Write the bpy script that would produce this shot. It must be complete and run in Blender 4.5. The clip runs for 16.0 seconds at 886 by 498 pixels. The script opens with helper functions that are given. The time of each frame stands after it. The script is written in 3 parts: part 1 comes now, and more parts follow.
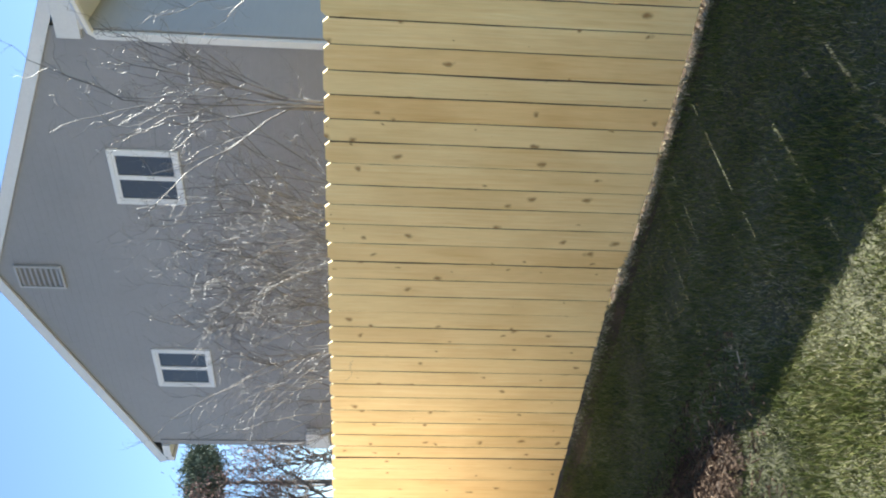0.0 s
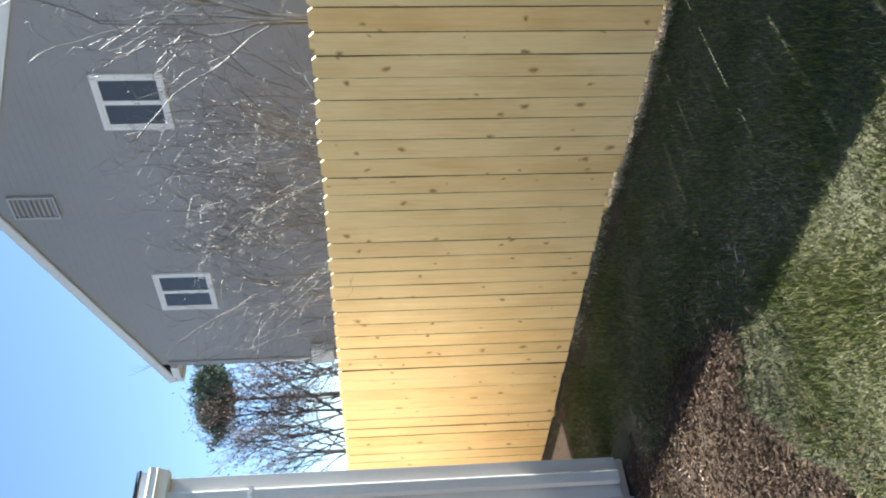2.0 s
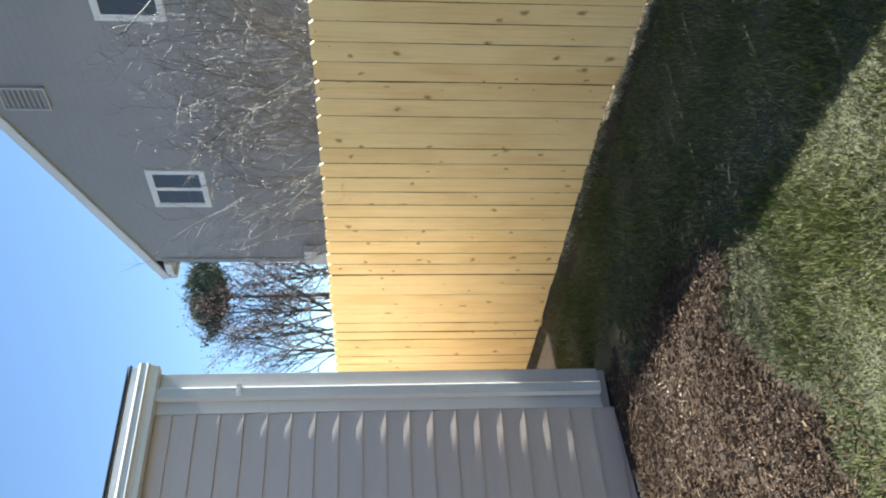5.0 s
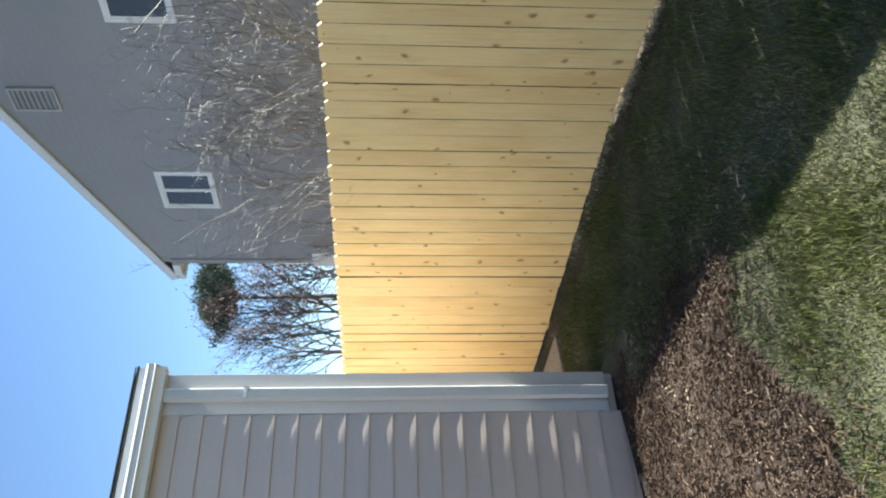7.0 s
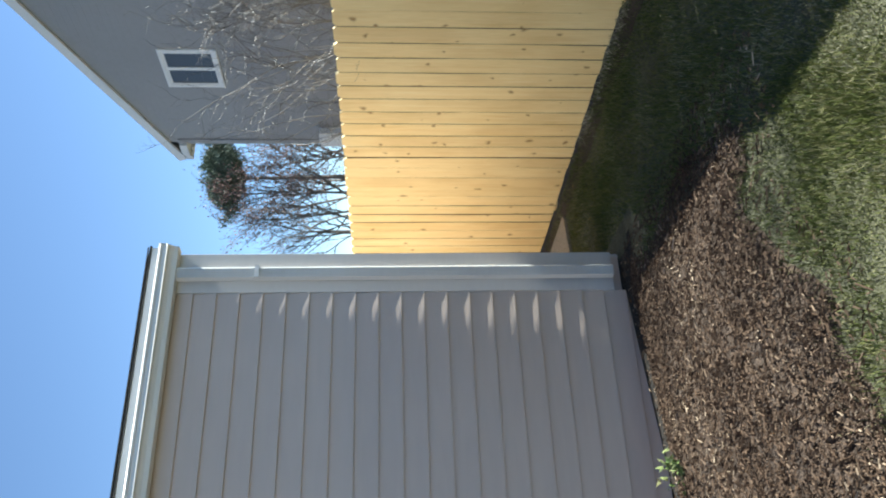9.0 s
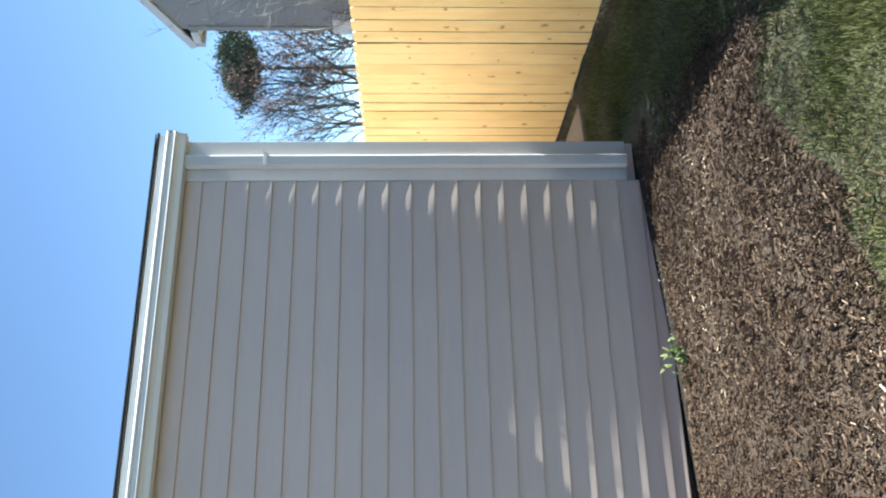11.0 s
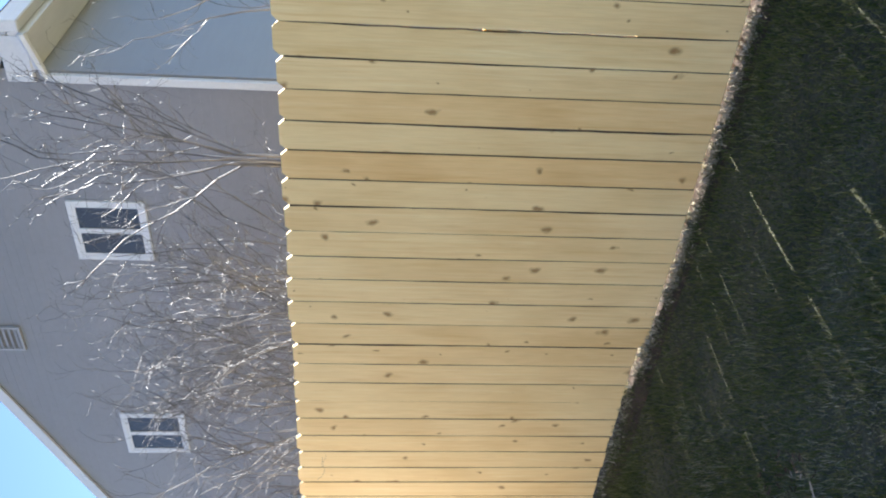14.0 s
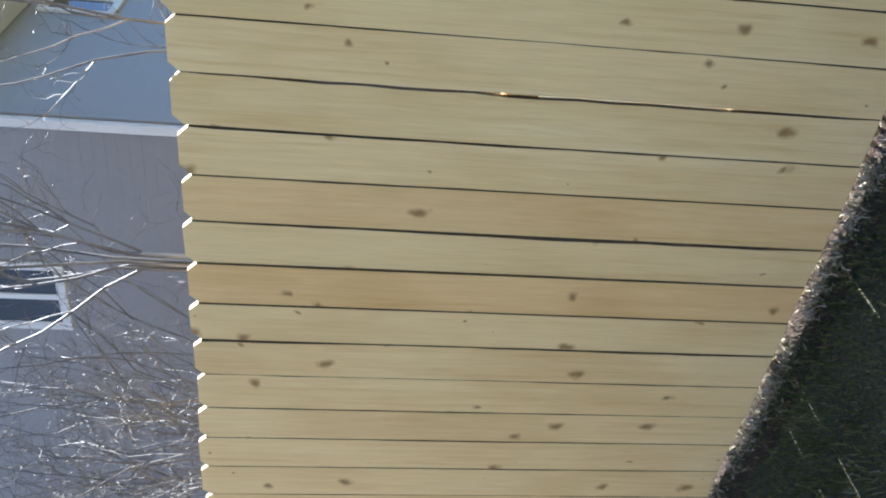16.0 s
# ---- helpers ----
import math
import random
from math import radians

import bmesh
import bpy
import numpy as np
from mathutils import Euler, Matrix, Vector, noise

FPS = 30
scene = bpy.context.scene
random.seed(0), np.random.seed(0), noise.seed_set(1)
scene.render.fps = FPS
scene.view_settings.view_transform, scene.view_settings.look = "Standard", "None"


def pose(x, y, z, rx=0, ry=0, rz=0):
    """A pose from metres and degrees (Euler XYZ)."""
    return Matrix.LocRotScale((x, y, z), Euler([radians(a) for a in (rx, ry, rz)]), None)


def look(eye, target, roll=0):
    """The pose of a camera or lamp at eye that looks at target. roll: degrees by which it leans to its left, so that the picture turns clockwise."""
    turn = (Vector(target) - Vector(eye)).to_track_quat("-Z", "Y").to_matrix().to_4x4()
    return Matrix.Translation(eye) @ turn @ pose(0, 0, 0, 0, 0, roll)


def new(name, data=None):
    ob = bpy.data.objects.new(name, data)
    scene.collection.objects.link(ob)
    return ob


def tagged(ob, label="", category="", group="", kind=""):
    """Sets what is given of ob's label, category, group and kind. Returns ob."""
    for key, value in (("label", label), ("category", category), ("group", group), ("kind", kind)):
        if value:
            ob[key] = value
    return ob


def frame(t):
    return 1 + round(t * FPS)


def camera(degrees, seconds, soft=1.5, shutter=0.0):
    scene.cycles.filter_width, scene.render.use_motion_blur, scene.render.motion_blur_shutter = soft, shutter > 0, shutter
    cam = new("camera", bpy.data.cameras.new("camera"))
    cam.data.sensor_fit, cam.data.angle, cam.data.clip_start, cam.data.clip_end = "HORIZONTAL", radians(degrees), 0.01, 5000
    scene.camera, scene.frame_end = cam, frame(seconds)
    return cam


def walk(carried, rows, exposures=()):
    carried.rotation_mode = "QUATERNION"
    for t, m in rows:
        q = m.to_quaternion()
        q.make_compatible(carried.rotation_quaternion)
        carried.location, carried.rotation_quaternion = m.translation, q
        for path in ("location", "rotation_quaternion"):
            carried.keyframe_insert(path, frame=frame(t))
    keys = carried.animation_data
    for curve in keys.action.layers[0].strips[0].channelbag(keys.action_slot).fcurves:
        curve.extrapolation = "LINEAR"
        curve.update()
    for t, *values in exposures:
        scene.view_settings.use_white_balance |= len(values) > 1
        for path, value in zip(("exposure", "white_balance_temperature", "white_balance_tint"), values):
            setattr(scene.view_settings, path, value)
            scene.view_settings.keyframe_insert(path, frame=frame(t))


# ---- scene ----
cam = camera(56.0, 16.0, 2.0)
PATH = [
    (0, (0.433, -3.724, 1.456), (-0.864, -2.209, 1.305), -88.3),
    (0.5, (0.434, -3.724, 1.449), (-0.908, -2.246, 1.330), -88.2),
    (1, (0.451, -3.741, 1.466), (-0.919, -2.290, 1.338), -87.9),
    (1.5, (0.436, -3.707, 1.456), (-0.942, -2.266, 1.309), -88.8),
    (2, (0.433, -3.709, 1.460), (-1.018, -2.343, 1.298), -91.6),
    (2.5, (0.445, -3.701, 1.449), (-1.216, -2.591, 1.371), -91.6),
    (3, (0.419, -3.661, 1.428), (-1.202, -2.505, 1.238), -91.4),
    (3.5, (0.428, -3.667, 1.431), (-1.156, -2.462, 1.239), -90.9),
    (4, (0.428, -3.671, 1.430), (-1.144, -2.449, 1.245), -90.5),
    (4.5, (0.429, -3.678, 1.429), (-1.164, -2.482, 1.253), -90.2),
    (7, (0.431, -3.677, 1.424), (-1.164, -2.480, 1.275), -89.8),
    (7.5, (0.435, -3.675, 1.424), (-1.161, -2.479, 1.277), -89.8),
    (8, (0.435, -3.680, 1.423), (-1.174, -2.502, 1.280), -89.3),
    (8.5, (0.422, -3.640, 1.414), (-1.184, -2.454, 1.292), -90.8),
    (9, (0.437, -3.680, 1.426), (-1.314, -2.722, 1.296), -90.3),
    (9.2, (0.388, -3.716, 1.458), (-1.430, -2.896, 1.304), -89.9),
    (11.3, (0.388, -3.687, 1.359), (-1.473, -2.959, 1.281), -90.4),
    (11.5, (0.332, -3.712, 1.420), (-1.457, -2.826, 1.312), -89.5),
    (12, (0.263, -3.653, 1.398), (-1.304, -2.421, 1.235), -90.9),
    (12.5, (0.276, -3.651, 1.410), (-1.057, -2.177, 1.185), -90.6),
    (12.7, (0.298, -3.575, 1.374), (-1.099, -2.159, 1.163), -91.2),
    (13, (0.231, -3.461, 1.386), (-1.192, -2.063, 1.241), -91.2),
    (13.5, (0.207, -3.240, 1.376), (-1.159, -1.800, 1.134), -91.3),
    (14, (0.092, -2.993, 1.363), (-1.137, -1.424, 1.200), -88.7),
    (14.5, (0.008, -2.769, 1.385), (-0.909, -1.012, 1.114), -90.5),
    (15, (-0.050, -2.474, 1.339), (-1.004, -0.727, 1.141), -90.4),
    (15.5, (-0.156, -2.176, 1.339), (-1.274, -0.543, 1.050), -90.2),
    (16, (-0.335, -1.861, 1.362), (-1.488, -0.247, 1.106), -87.4),
]
EXPOSURES = [(0, 2.28, 6850, 5), (1.8, 2.28, 6800, 5), (2.5, 1.94, 6750, 4), (3.5, 2.0, 6800, 5), (4.5, 2.02, 6700, 3), (8.5, 2.0, 6650, 2), (9.2, 1.86, 6600, 1), (11.3, 2.12, 6550, 1), (11.5, 1.86, 6600, 1), (12, 2.1, 6650, 5), (13, 2.33, 6600, 8), (14, 2.46, 6500, 11), (14.5, 2.35, 6400, 12), (15, 2.34, 6250, 10), (16, 2.24, 6100, 10)]
walk(cam, [(t, look(eye, target, roll)) for t, eye, target, roll in PATH], EXPOSURES)

# ---- world and sun ----
SUN_TO = Vector((0.025, 0.69, 0.72)).normalized()
world = bpy.data.worlds.new("world")
scene.world = world
world.use_nodes = True
wn = world.node_tree
wn.nodes.clear()
sky = wn.nodes.new("ShaderNodeTexSky")
sky.sky_type = "NISHITA"
sky.sun_disc = False
sky.sun_elevation = math.asin(SUN_TO.z)
sky.sun_rotation = math.atan2(SUN_TO.x, SUN_TO.y)
sky.altitude, sky.air_density, sky.dust_density, sky.ozone_density = 3000, 1.0, 0.0, 4.0
sky_bg = wn.nodes.new("ShaderNodeBackground")
sky_bg.inputs["Strength"].default_value = 0.064
sky_out = wn.nodes.new("ShaderNodeOutputWorld")
wn.links.new(sky.outputs[0], sky_bg.inputs["Color"])
wn.links.new(sky_bg.outputs[0], sky_out.inputs["Surface"])
sun = new("sun", bpy.data.lights.new("sun", "SUN"))
sun.data.energy, sun.data.angle, sun.data.color = 4.5, radians(0.53), (1.0, 0.99, 0.97)
sun.matrix_world = look(SUN_TO * 40, (0, 0, 0))


# ---- materials ----
def material(name):
    m = bpy.data.materials.new(name)
    m.use_nodes = True
    nt = m.node_tree
    bsdf = nt.nodes["Principled BSDF"]

    def node(kind, **values):
        n = nt.nodes.new(kind)
        for key, value in values.items():
            n.inputs[key.replace("_", " ")].default_value = value
        return n

    def link(a, b):
        nt.links.new(a, b)
    return m, nt, bsdf, node, link


def mapped(node, link, source, scale, offset=None):
    mp = node("ShaderNodeMapping")
    mp.inputs["Scale"].default_value = scale
    link(source, mp.inputs["Vector"])
    if offset is not None:
        link(offset, mp.inputs["Location"])
    return mp.outputs["Vector"]


def ramp(nt, link, source, stops, smooth=True):
    r = nt.nodes.new("ShaderNodeValToRGB")
    r.color_ramp.interpolation = "EASE" if smooth else "LINEAR"
    els = r.color_ramp.elements
    while len(els) < len(stops):
        els.new(0.5)
    for e, (p, c) in zip(els, stops):
        e.position, e.color = p, (*c, 1) if len(c) == 3 else c
    link(source, r.inputs["Fac"])
    return r.outputs["Color"]


def mix(nt, link, kind, fac, a, b):
    n = nt.nodes.new("ShaderNodeMix")
    n.data_type, n.blend_type = "RGBA", kind
    for value, slot in ((fac, 0), (a, 6), (b, 7)):
        if isinstance(value, (int, float)):
            n.inputs[slot].default_value = value
        elif isinstance(value, tuple):
            n.inputs[slot].default_value = (*value, 1)
        else:
            link(value, n.inputs[slot])
    return n.outputs[2]


def bump(node, link, bsdf, height, strength, distance):
    b = node("ShaderNodeBump", Strength=strength, Distance=distance)
    link(height, b.inputs["Height"])
    link(b.outputs["Normal"], bsdf.inputs["Normal"])


def painted(name, colour, rough=0.5, dirt=0.12, scale=6.0, grain=0.0):
    """Paint, vinyl or metal with a little unevenness at two scales."""
    m, nt, bsdf, node, link = material(name)
    tc = node("ShaderNodeTexCoord")
    big = node("ShaderNodeTexNoise", Scale=scale * 0.25, Detail=4.0)
    small = node("ShaderNodeTexNoise", Scale=scale * 9, Detail=3.0)
    link(tc.outputs["Object"], big.inputs["Vector"])
    link(mapped(node, link, tc.outputs["Object"], (1, 0.12, 1)), small.inputs["Vector"])
    dark = tuple(c * (1 - dirt * 2) for c in colour)
    c1 = ramp(nt, link, big.outputs["Fac"], [(0.3, dark), (0.7, colour)])
    c2 = mix(nt, link, "MULTIPLY", 1.0, c1, ramp(nt, link, small.outputs["Fac"], [(0.25, (1 - dirt,) * 3), (0.7, (1, 1, 1))]))
    link(c2, bsdf.inputs["Base Color"])
    bsdf.inputs["Roughness"].default_value = rough
    bump(node, link, bsdf, small.outputs["Fac"], 0.08 + grain, 0.002)
    return m


def pine_board(name="pine_board", stain=(1.0, 1.0, 1.0)):
    """Fresh treated pine: yellow, with grain, knots and a tint per board."""
    m, nt, bsdf, node, link = material(name)
    tc, info = node("ShaderNodeTexCoord"), node("ShaderNodeObjectInfo")
    shift = node("ShaderNodeVectorMath")
    shift.operation = "SCALE"
    shift.inputs[0].default_value = (37.0, 11.0, 53.0)
    link(info.outputs["Random"], shift.inputs["Scale"])
    off = shift.outputs["Vector"]
    # knots
    warp = node("ShaderNodeTexNoise", Scale=14.0, Detail=2.0)
    link(mapped(node, link, tc.outputs["Object"], (1, 1, 1), off), warp.inputs["Vector"])
    add = node("ShaderNodeVectorMath")
    add.operation = "MULTIPLY_ADD"
    link(warp.outputs["Color"], add.inputs[0])
    add.inputs[1].default_value = (0.05, 0.0, 0.06)
    link(mapped(node, link, tc.outputs["Object"], (0.95, 0, 0.72), off), add.inputs[2])
    vor = node("ShaderNodeTexVoronoi", Scale=5.2, Randomness=1.0)
    vor.voronoi_dimensions = "2D"
    axes, flat = node("ShaderNodeSeparateXYZ"), node("ShaderNodeCombineXYZ")
    link(add.outputs["Vector"], axes.inputs[0])
    link(axes.outputs[0], flat.inputs[0])
    link(axes.outputs[2], flat.inputs[1])
    link(flat.outputs[0], vor.inputs["Vector"])
    sep = node("ShaderNodeSeparateColor")
    link(vor.outputs["Color"], sep.inputs["Color"])
    size = node("ShaderNodeMapRange")
    size.inputs["From Min"].default_value, size.inputs["From Max"].default_value = 0.0, 1.0
    size.inputs["To Min"].default_value, size.inputs["To Max"].default_value = 0.003, 0.14
    link(sep.outputs[0], size.inputs["Value"])
    ratio = node("ShaderNodeMath")
    ratio.operation = "DIVIDE"
    link(vor.outputs["Distance"], ratio.inputs[0])
    link(size.outputs[0], ratio.inputs[1])
    knot = ramp(nt, link, ratio.outputs[0], [(0.0, (0.95, 0.95, 0.95)), (0.35, (0.8, 0.8, 0.8)), (0.6, (0.35, 0.35, 0.35)), (1.0, (0, 0, 0))])
    # grain, bent round the knots
    bend = node("ShaderNodeVectorMath")
    bend.operation = "MULTIPLY_ADD"
    link(knot, bend.inputs[0])
    bend.inputs[1].default_value = (0.02, 0, 0)
    link(mapped(node, link, tc.outputs["Object"], (1, 1, 1), off), bend.inputs[2])
    grain = node("ShaderNodeTexNoise", Scale=1.0, Detail=5.0, Roughness=0.62, Distortion=0.6)
    link(mapped(node, link, bend.outputs["Vector"], (46, 46, 1.6)), grain.inputs["Vector"])
    fine = node("ShaderNodeTexNoise", Scale=1.0, Detail=3.0)
    link(mapped(node, link, bend.outputs["Vector"], (260, 260, 9)), fine.inputs["Vector"])
    blotch = node("ShaderNodeTexNoise", Scale=2.6, Detail=3.0)
    link(mapped(node, link, tc.outputs["Object"], (1.5, 1, 0.7), off), blotch.inputs["Vector"])
    c = ramp(nt, link, grain.outputs["Fac"], [(0.22, (0.79, 0.57, 0.25)), (0.5, (0.875, 0.685, 0.345)), (0.78, (0.92, 0.765, 0.425))])
    c = mix(nt, link, "MULTIPLY", 0.3, c, ramp(nt, link, fine.outputs["Fac"], [(0.3, (0.75, 0.72, 0.66)), (0.65, (1, 1, 1))]))
    c = mix(nt, link, "MULTIPLY", 0.5, c, ramp(nt, link, blotch.outputs["Fac"], [(0.3, (0.82, 0.74, 0.62)), (0.6, (1, 1, 1))]))
    tint = ramp(nt, link, info.outputs["Random"], [(0.0, (0.95, 0.88, 0.78)), (0.12, (0.98, 0.95, 0.90)), (0.45, (1, 1, 1)), (0.75, (0.97, 0.97, 0.94)), (1.0, (1.0, 0.96, 0.87))])
    c = mix(nt, link, "MULTIPLY", 0.5, c, tint)
    c = mix(nt, link, "MULTIPLY", 1.0, c, stain)
    c = mix(nt, link, "MIX", knot, c, (0.30, 0.155, 0.048))
    link(c, bsdf.inputs["Base Color"])
    bsdf.inputs["Roughness"].default_value = 0.72
    bump(node, link, bsdf, grain.outputs["Fac"], 0.25, 0.003)
    return m


def scattered(name, stops, rough=0.8):
    """For many small pieces in one mesh: a colour for each piece."""
    m, nt, bsdf, node, link = material(name)
    geo = node("ShaderNodeNewGeometry")
    tc = node("ShaderNodeTexCoord")
    patch = node("ShaderNodeTexNoise", Scale=1.7, Detail=3.0)
    link(tc.outputs["Object"], patch.inputs["Vector"])
    s = node("ShaderNodeMath")
    s.operation = "MULTIPLY_ADD"
    link(patch.outputs["Fac"], s.inputs[0])
    s.inputs[1].default_value = 0.9
    half = node("ShaderNodeMath")
    half.operation = "MULTIPLY_ADD"
    link(geo.outputs["Random Per Island"], half.inputs[0])
    half.inputs[1].default_value, half.inputs[2].default_value = 0.8, -0.35
    link(half.outputs[0], s.inputs[2])
    s.use_clamp = True
    link(ramp(nt, link, s.outputs[0], stops, False), bsdf.inputs["Base Color"])
    bsdf.inputs["Roughness"].default_value = rough
    bsdf.inputs["Specular IOR Level"].default_value = 0.25
    return m


def soil(name, low, high, scale):
    m, nt, bsdf, node, link = material(name)
    tc = node("ShaderNodeTexCoord")
    big = node("ShaderNodeTexNoise", Scale=scale, Detail=6.0, Roughness=0.65)
    fine = node("ShaderNodeTexNoise", Scale=scale * 40, Detail=4.0)
    for n in (big, fine):
        link(tc.outputs["Object"], n.inputs["Vector"])
    c = mix(nt, link, "MULTIPLY", 0.8, ramp(nt, link, big.outputs["Fac"], [(0.3, low), (0.7, high)]),
            ramp(nt, link, fine.outputs["Fac"], [(0.3, (0.4, 0.4, 0.4)), (0.7, (1, 1, 1))]))
    link(c, bsdf.inputs["Base Color"])
    bsdf.inputs["Roughness"].default_value = 0.95
    bump(node, link, bsdf, fine.outputs["Fac"], 0.8, 0.02)
    return m


def bark(name, low, high, rough=0.7):
    m, nt, bsdf, node, link = material(name)
    tc, geo = node("ShaderNodeTexCoord"), node("ShaderNodeNewGeometry")
    n1 = node("ShaderNodeTexNoise", Scale=18.0, Detail=4.0)
    link(mapped(node, link, tc.outputs["Object"], (1, 1, 0.35)), n1.inputs["Vector"])
    c = ramp(nt, link, n1.outputs["Fac"], [(0.3, low), (0.7, high)])
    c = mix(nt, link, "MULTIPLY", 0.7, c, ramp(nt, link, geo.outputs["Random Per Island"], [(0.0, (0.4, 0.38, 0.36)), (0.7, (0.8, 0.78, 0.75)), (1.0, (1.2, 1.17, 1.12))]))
    link(c, bsdf.inputs["Base Color"])
    bsdf.inputs["Roughness"].default_value = rough
    return m


def glazing(name):
    m, nt, bsdf, node, link = material(name)
    bsdf.inputs["Base Color"].default_value = (0.05, 0.052, 0.055, 1)
    bsdf.inputs["Roughness"].default_value = 0.04
    bsdf.inputs["Specular IOR Level"].default_value = 0.5
    tc = node("ShaderNodeTexCoord")
    n1 = node("ShaderNodeTexNoise", Scale=1.3, Detail=2.0)
    link(tc.outputs["Object"], n1.inputs["Vector"])
    bump(node, link, bsdf, n1.outputs["Fac"], 0.06, 0.01)
    return m


def shingle_mat():
    m, nt, bsdf, node, link = material("asphalt_shingle")
    tc, info = node("ShaderNodeTexCoord"), node("ShaderNodeObjectInfo")
    n1 = node("ShaderNodeTexNoise", Scale=90.0, Detail=3.0)
    n2 = node("ShaderNodeTexNoise", Scale=3.0, Detail=3.0)
    for n in (n1, n2):
        link(tc.outputs["Object"], n.inputs["Vector"])
    c = ramp(nt, link, n1.outputs["Fac"], [(0.3, (0.03, 0.03, 0.032)), (0.7, (0.10, 0.095, 0.09))])
    c = mix(nt, link, "MULTIPLY", 0.6, c, ramp(nt, link, n2.outputs["Fac"], [(0.3, (0.6, 0.6, 0.6)), (0.7, (1, 1, 1))]))
    link(c, bsdf.inputs["Base Color"])
    bsdf.inputs["Roughness"].default_value = 0.95
    bump(node, link, bsdf, n1.outputs["Fac"], 0.6, 0.004)
    return m


PINE = pine_board()
PINE_RED = pine_board("stained_pine_board", (0.97, 0.905, 0.84))
# dark brown for board sides: the shade inside the joints, painted in
PINE_EDGE = bark("shaded_board_edge", (0.08, 0.045, 0.02), (0.19, 0.115, 0.05))
OWN_SIDING = painted("own_siding", (0.55, 0.455, 0.395), 0.32, 0.04, 3.0)
OWN_TRIM = painted("own_trim", (0.54, 0.515, 0.495), 0.38, 0.03, 4.0)
WHITE_METAL = painted("white_metal", (0.70, 0.70, 0.69), 0.22, 0.03, 5.0)
FAR_SIDING = painted("far_siding", (0.245, 0.24, 0.24), 0.5, 0.05, 2.0)
FAR_TRIM = painted("far_trim", (0.62, 0.62, 0.61), 0.45, 0.05, 3.0)
VENT_GREY = painted("vent_grey", (0.36, 0.36, 0.36), 0.5, 0.05, 3.0)
GLASS = glazing("window_glass")
SHINGLE = shingle_mat()
SOIL = soil("lawn_thatch", (0.06, 0.062, 0.034), (0.13, 0.13, 0.075), 2.0)
MULCH_SOIL = soil("mulch_soil", (0.05, 0.033, 0.023), (0.10, 0.066, 0.046), 3.0)
CONCRETE = soil("concrete", (0.27, 0.235, 0.19), (0.38, 0.33, 0.27), 2.0)
DARK_SOIL = soil("dark_soil", (0.010, 0.008, 0.006), (0.026, 0.020, 0.015), 3.0)
FOUNDATION = soil("foundation", (0.07, 0.065, 0.06), (0.12, 0.11, 0.10), 2.0)
GRASS = scattered("grass_blade", [(0.0, (0.024, 0.040, 0.010)), (0.3, (0.066, 0.090, 0.017)), (0.55, (0.120, 0.135, 0.034)), (0.82, (0.185, 0.175, 0.075)), (1.0, (0.36, 0.34, 0.235))])
DRY = scattered("dry_litter", [(0.0, (0.05, 0.07, 0.015)), (0.3, (0.17, 0.15, 0.085)), (0.6, (0.36, 0.32, 0.22)), (1.0, (0.62, 0.58, 0.48))])
CHIP = scattered("bark_chip", [(0.0, (0.032, 0.018, 0.010)), (0.4, (0.060, 0.036, 0.022)), (0.70, (0.088, 0.054, 0.034)), (0.86, (0.145, 0.10, 0.068)), (1.0, (0.42, 0.33, 0.24))])
TWIG = bark("shrub_bark", (0.075, 0.07, 0.068), (0.19, 0.182, 0.178), 0.6)
WOOD_DARK = bark("tree_bark", (0.11, 0.09, 0.085), (0.22, 0.19, 0.18))
PINE_LEAF = scattered("pine_needles", [(0.0, (0.06, 0.085, 0.06)), (0.5, (0.12, 0.15, 0.11)), (1.0, (0.2, 0.23, 0.17))])
BUD = scattered("red_buds", [(0.0, (0.13, 0.07, 0.06)), (0.5, (0.26, 0.14, 0.12)), (1.0, (0.38, 0.26, 0.23))])
PALE_LEAF = painted("pale_dry_leaf", (0.62, 0.55, 0.42), 0.7, 0.08, 40.0)
LEAF = scattered("young_leaf", [(0.0, (0.06, 0.11, 0.03)), (0.5, (0.16, 0.22, 0.07)), (1.0, (0.45, 0.42, 0.22))])


# ---- mesh helpers ----
def link_mesh(name, me, mat, parent=None, label=""):
    if mat is not None and not me.materials:
        me.materials.append(mat)
    ob = new(name, me)
    if parent is not None:
        ob.parent = parent
    return tagged(ob, label)


def part(name, bm, mat, parent=None, label=""):
    me = bpy.data.meshes.new(name)
    bm.normal_update()
    bm.to_mesh(me)
    bm.free()
    return link_mesh(name, me, mat, parent, label)


def raw(name, verts, faces, mat, parent=None, label=""):
    me = bpy.data.meshes.new(name)
    me.from_pydata(verts, [], faces)
    me.update()
    return link_mesh(name, me, mat, parent, label)


def add_box(bm, lo, hi, bevel=0.0):
    r = bmesh.ops.create_cube(bm, size=1.0)
    c = [(a + b) / 2 for a, b in zip(lo, hi)]
    s = [b - a for a, b in zip(lo, hi)]
    for v in r["verts"]:
        v.co = Vector([c[i] + v.co[i] * s[i] for i in range(3)])
    if bevel:
        edges = {e for v in r["verts"] for e in v.link_edges}
        bmesh.ops.bevel(bm, geom=list(edges), offset=bevel, segments=1, affect="EDGES")


def box(name, lo, hi, mat, parent=None, bevel=0.0, label=""):
    bm = bmesh.new()
    add_box(bm, lo, hi, bevel)
    return part(name, bm, mat, parent, label)


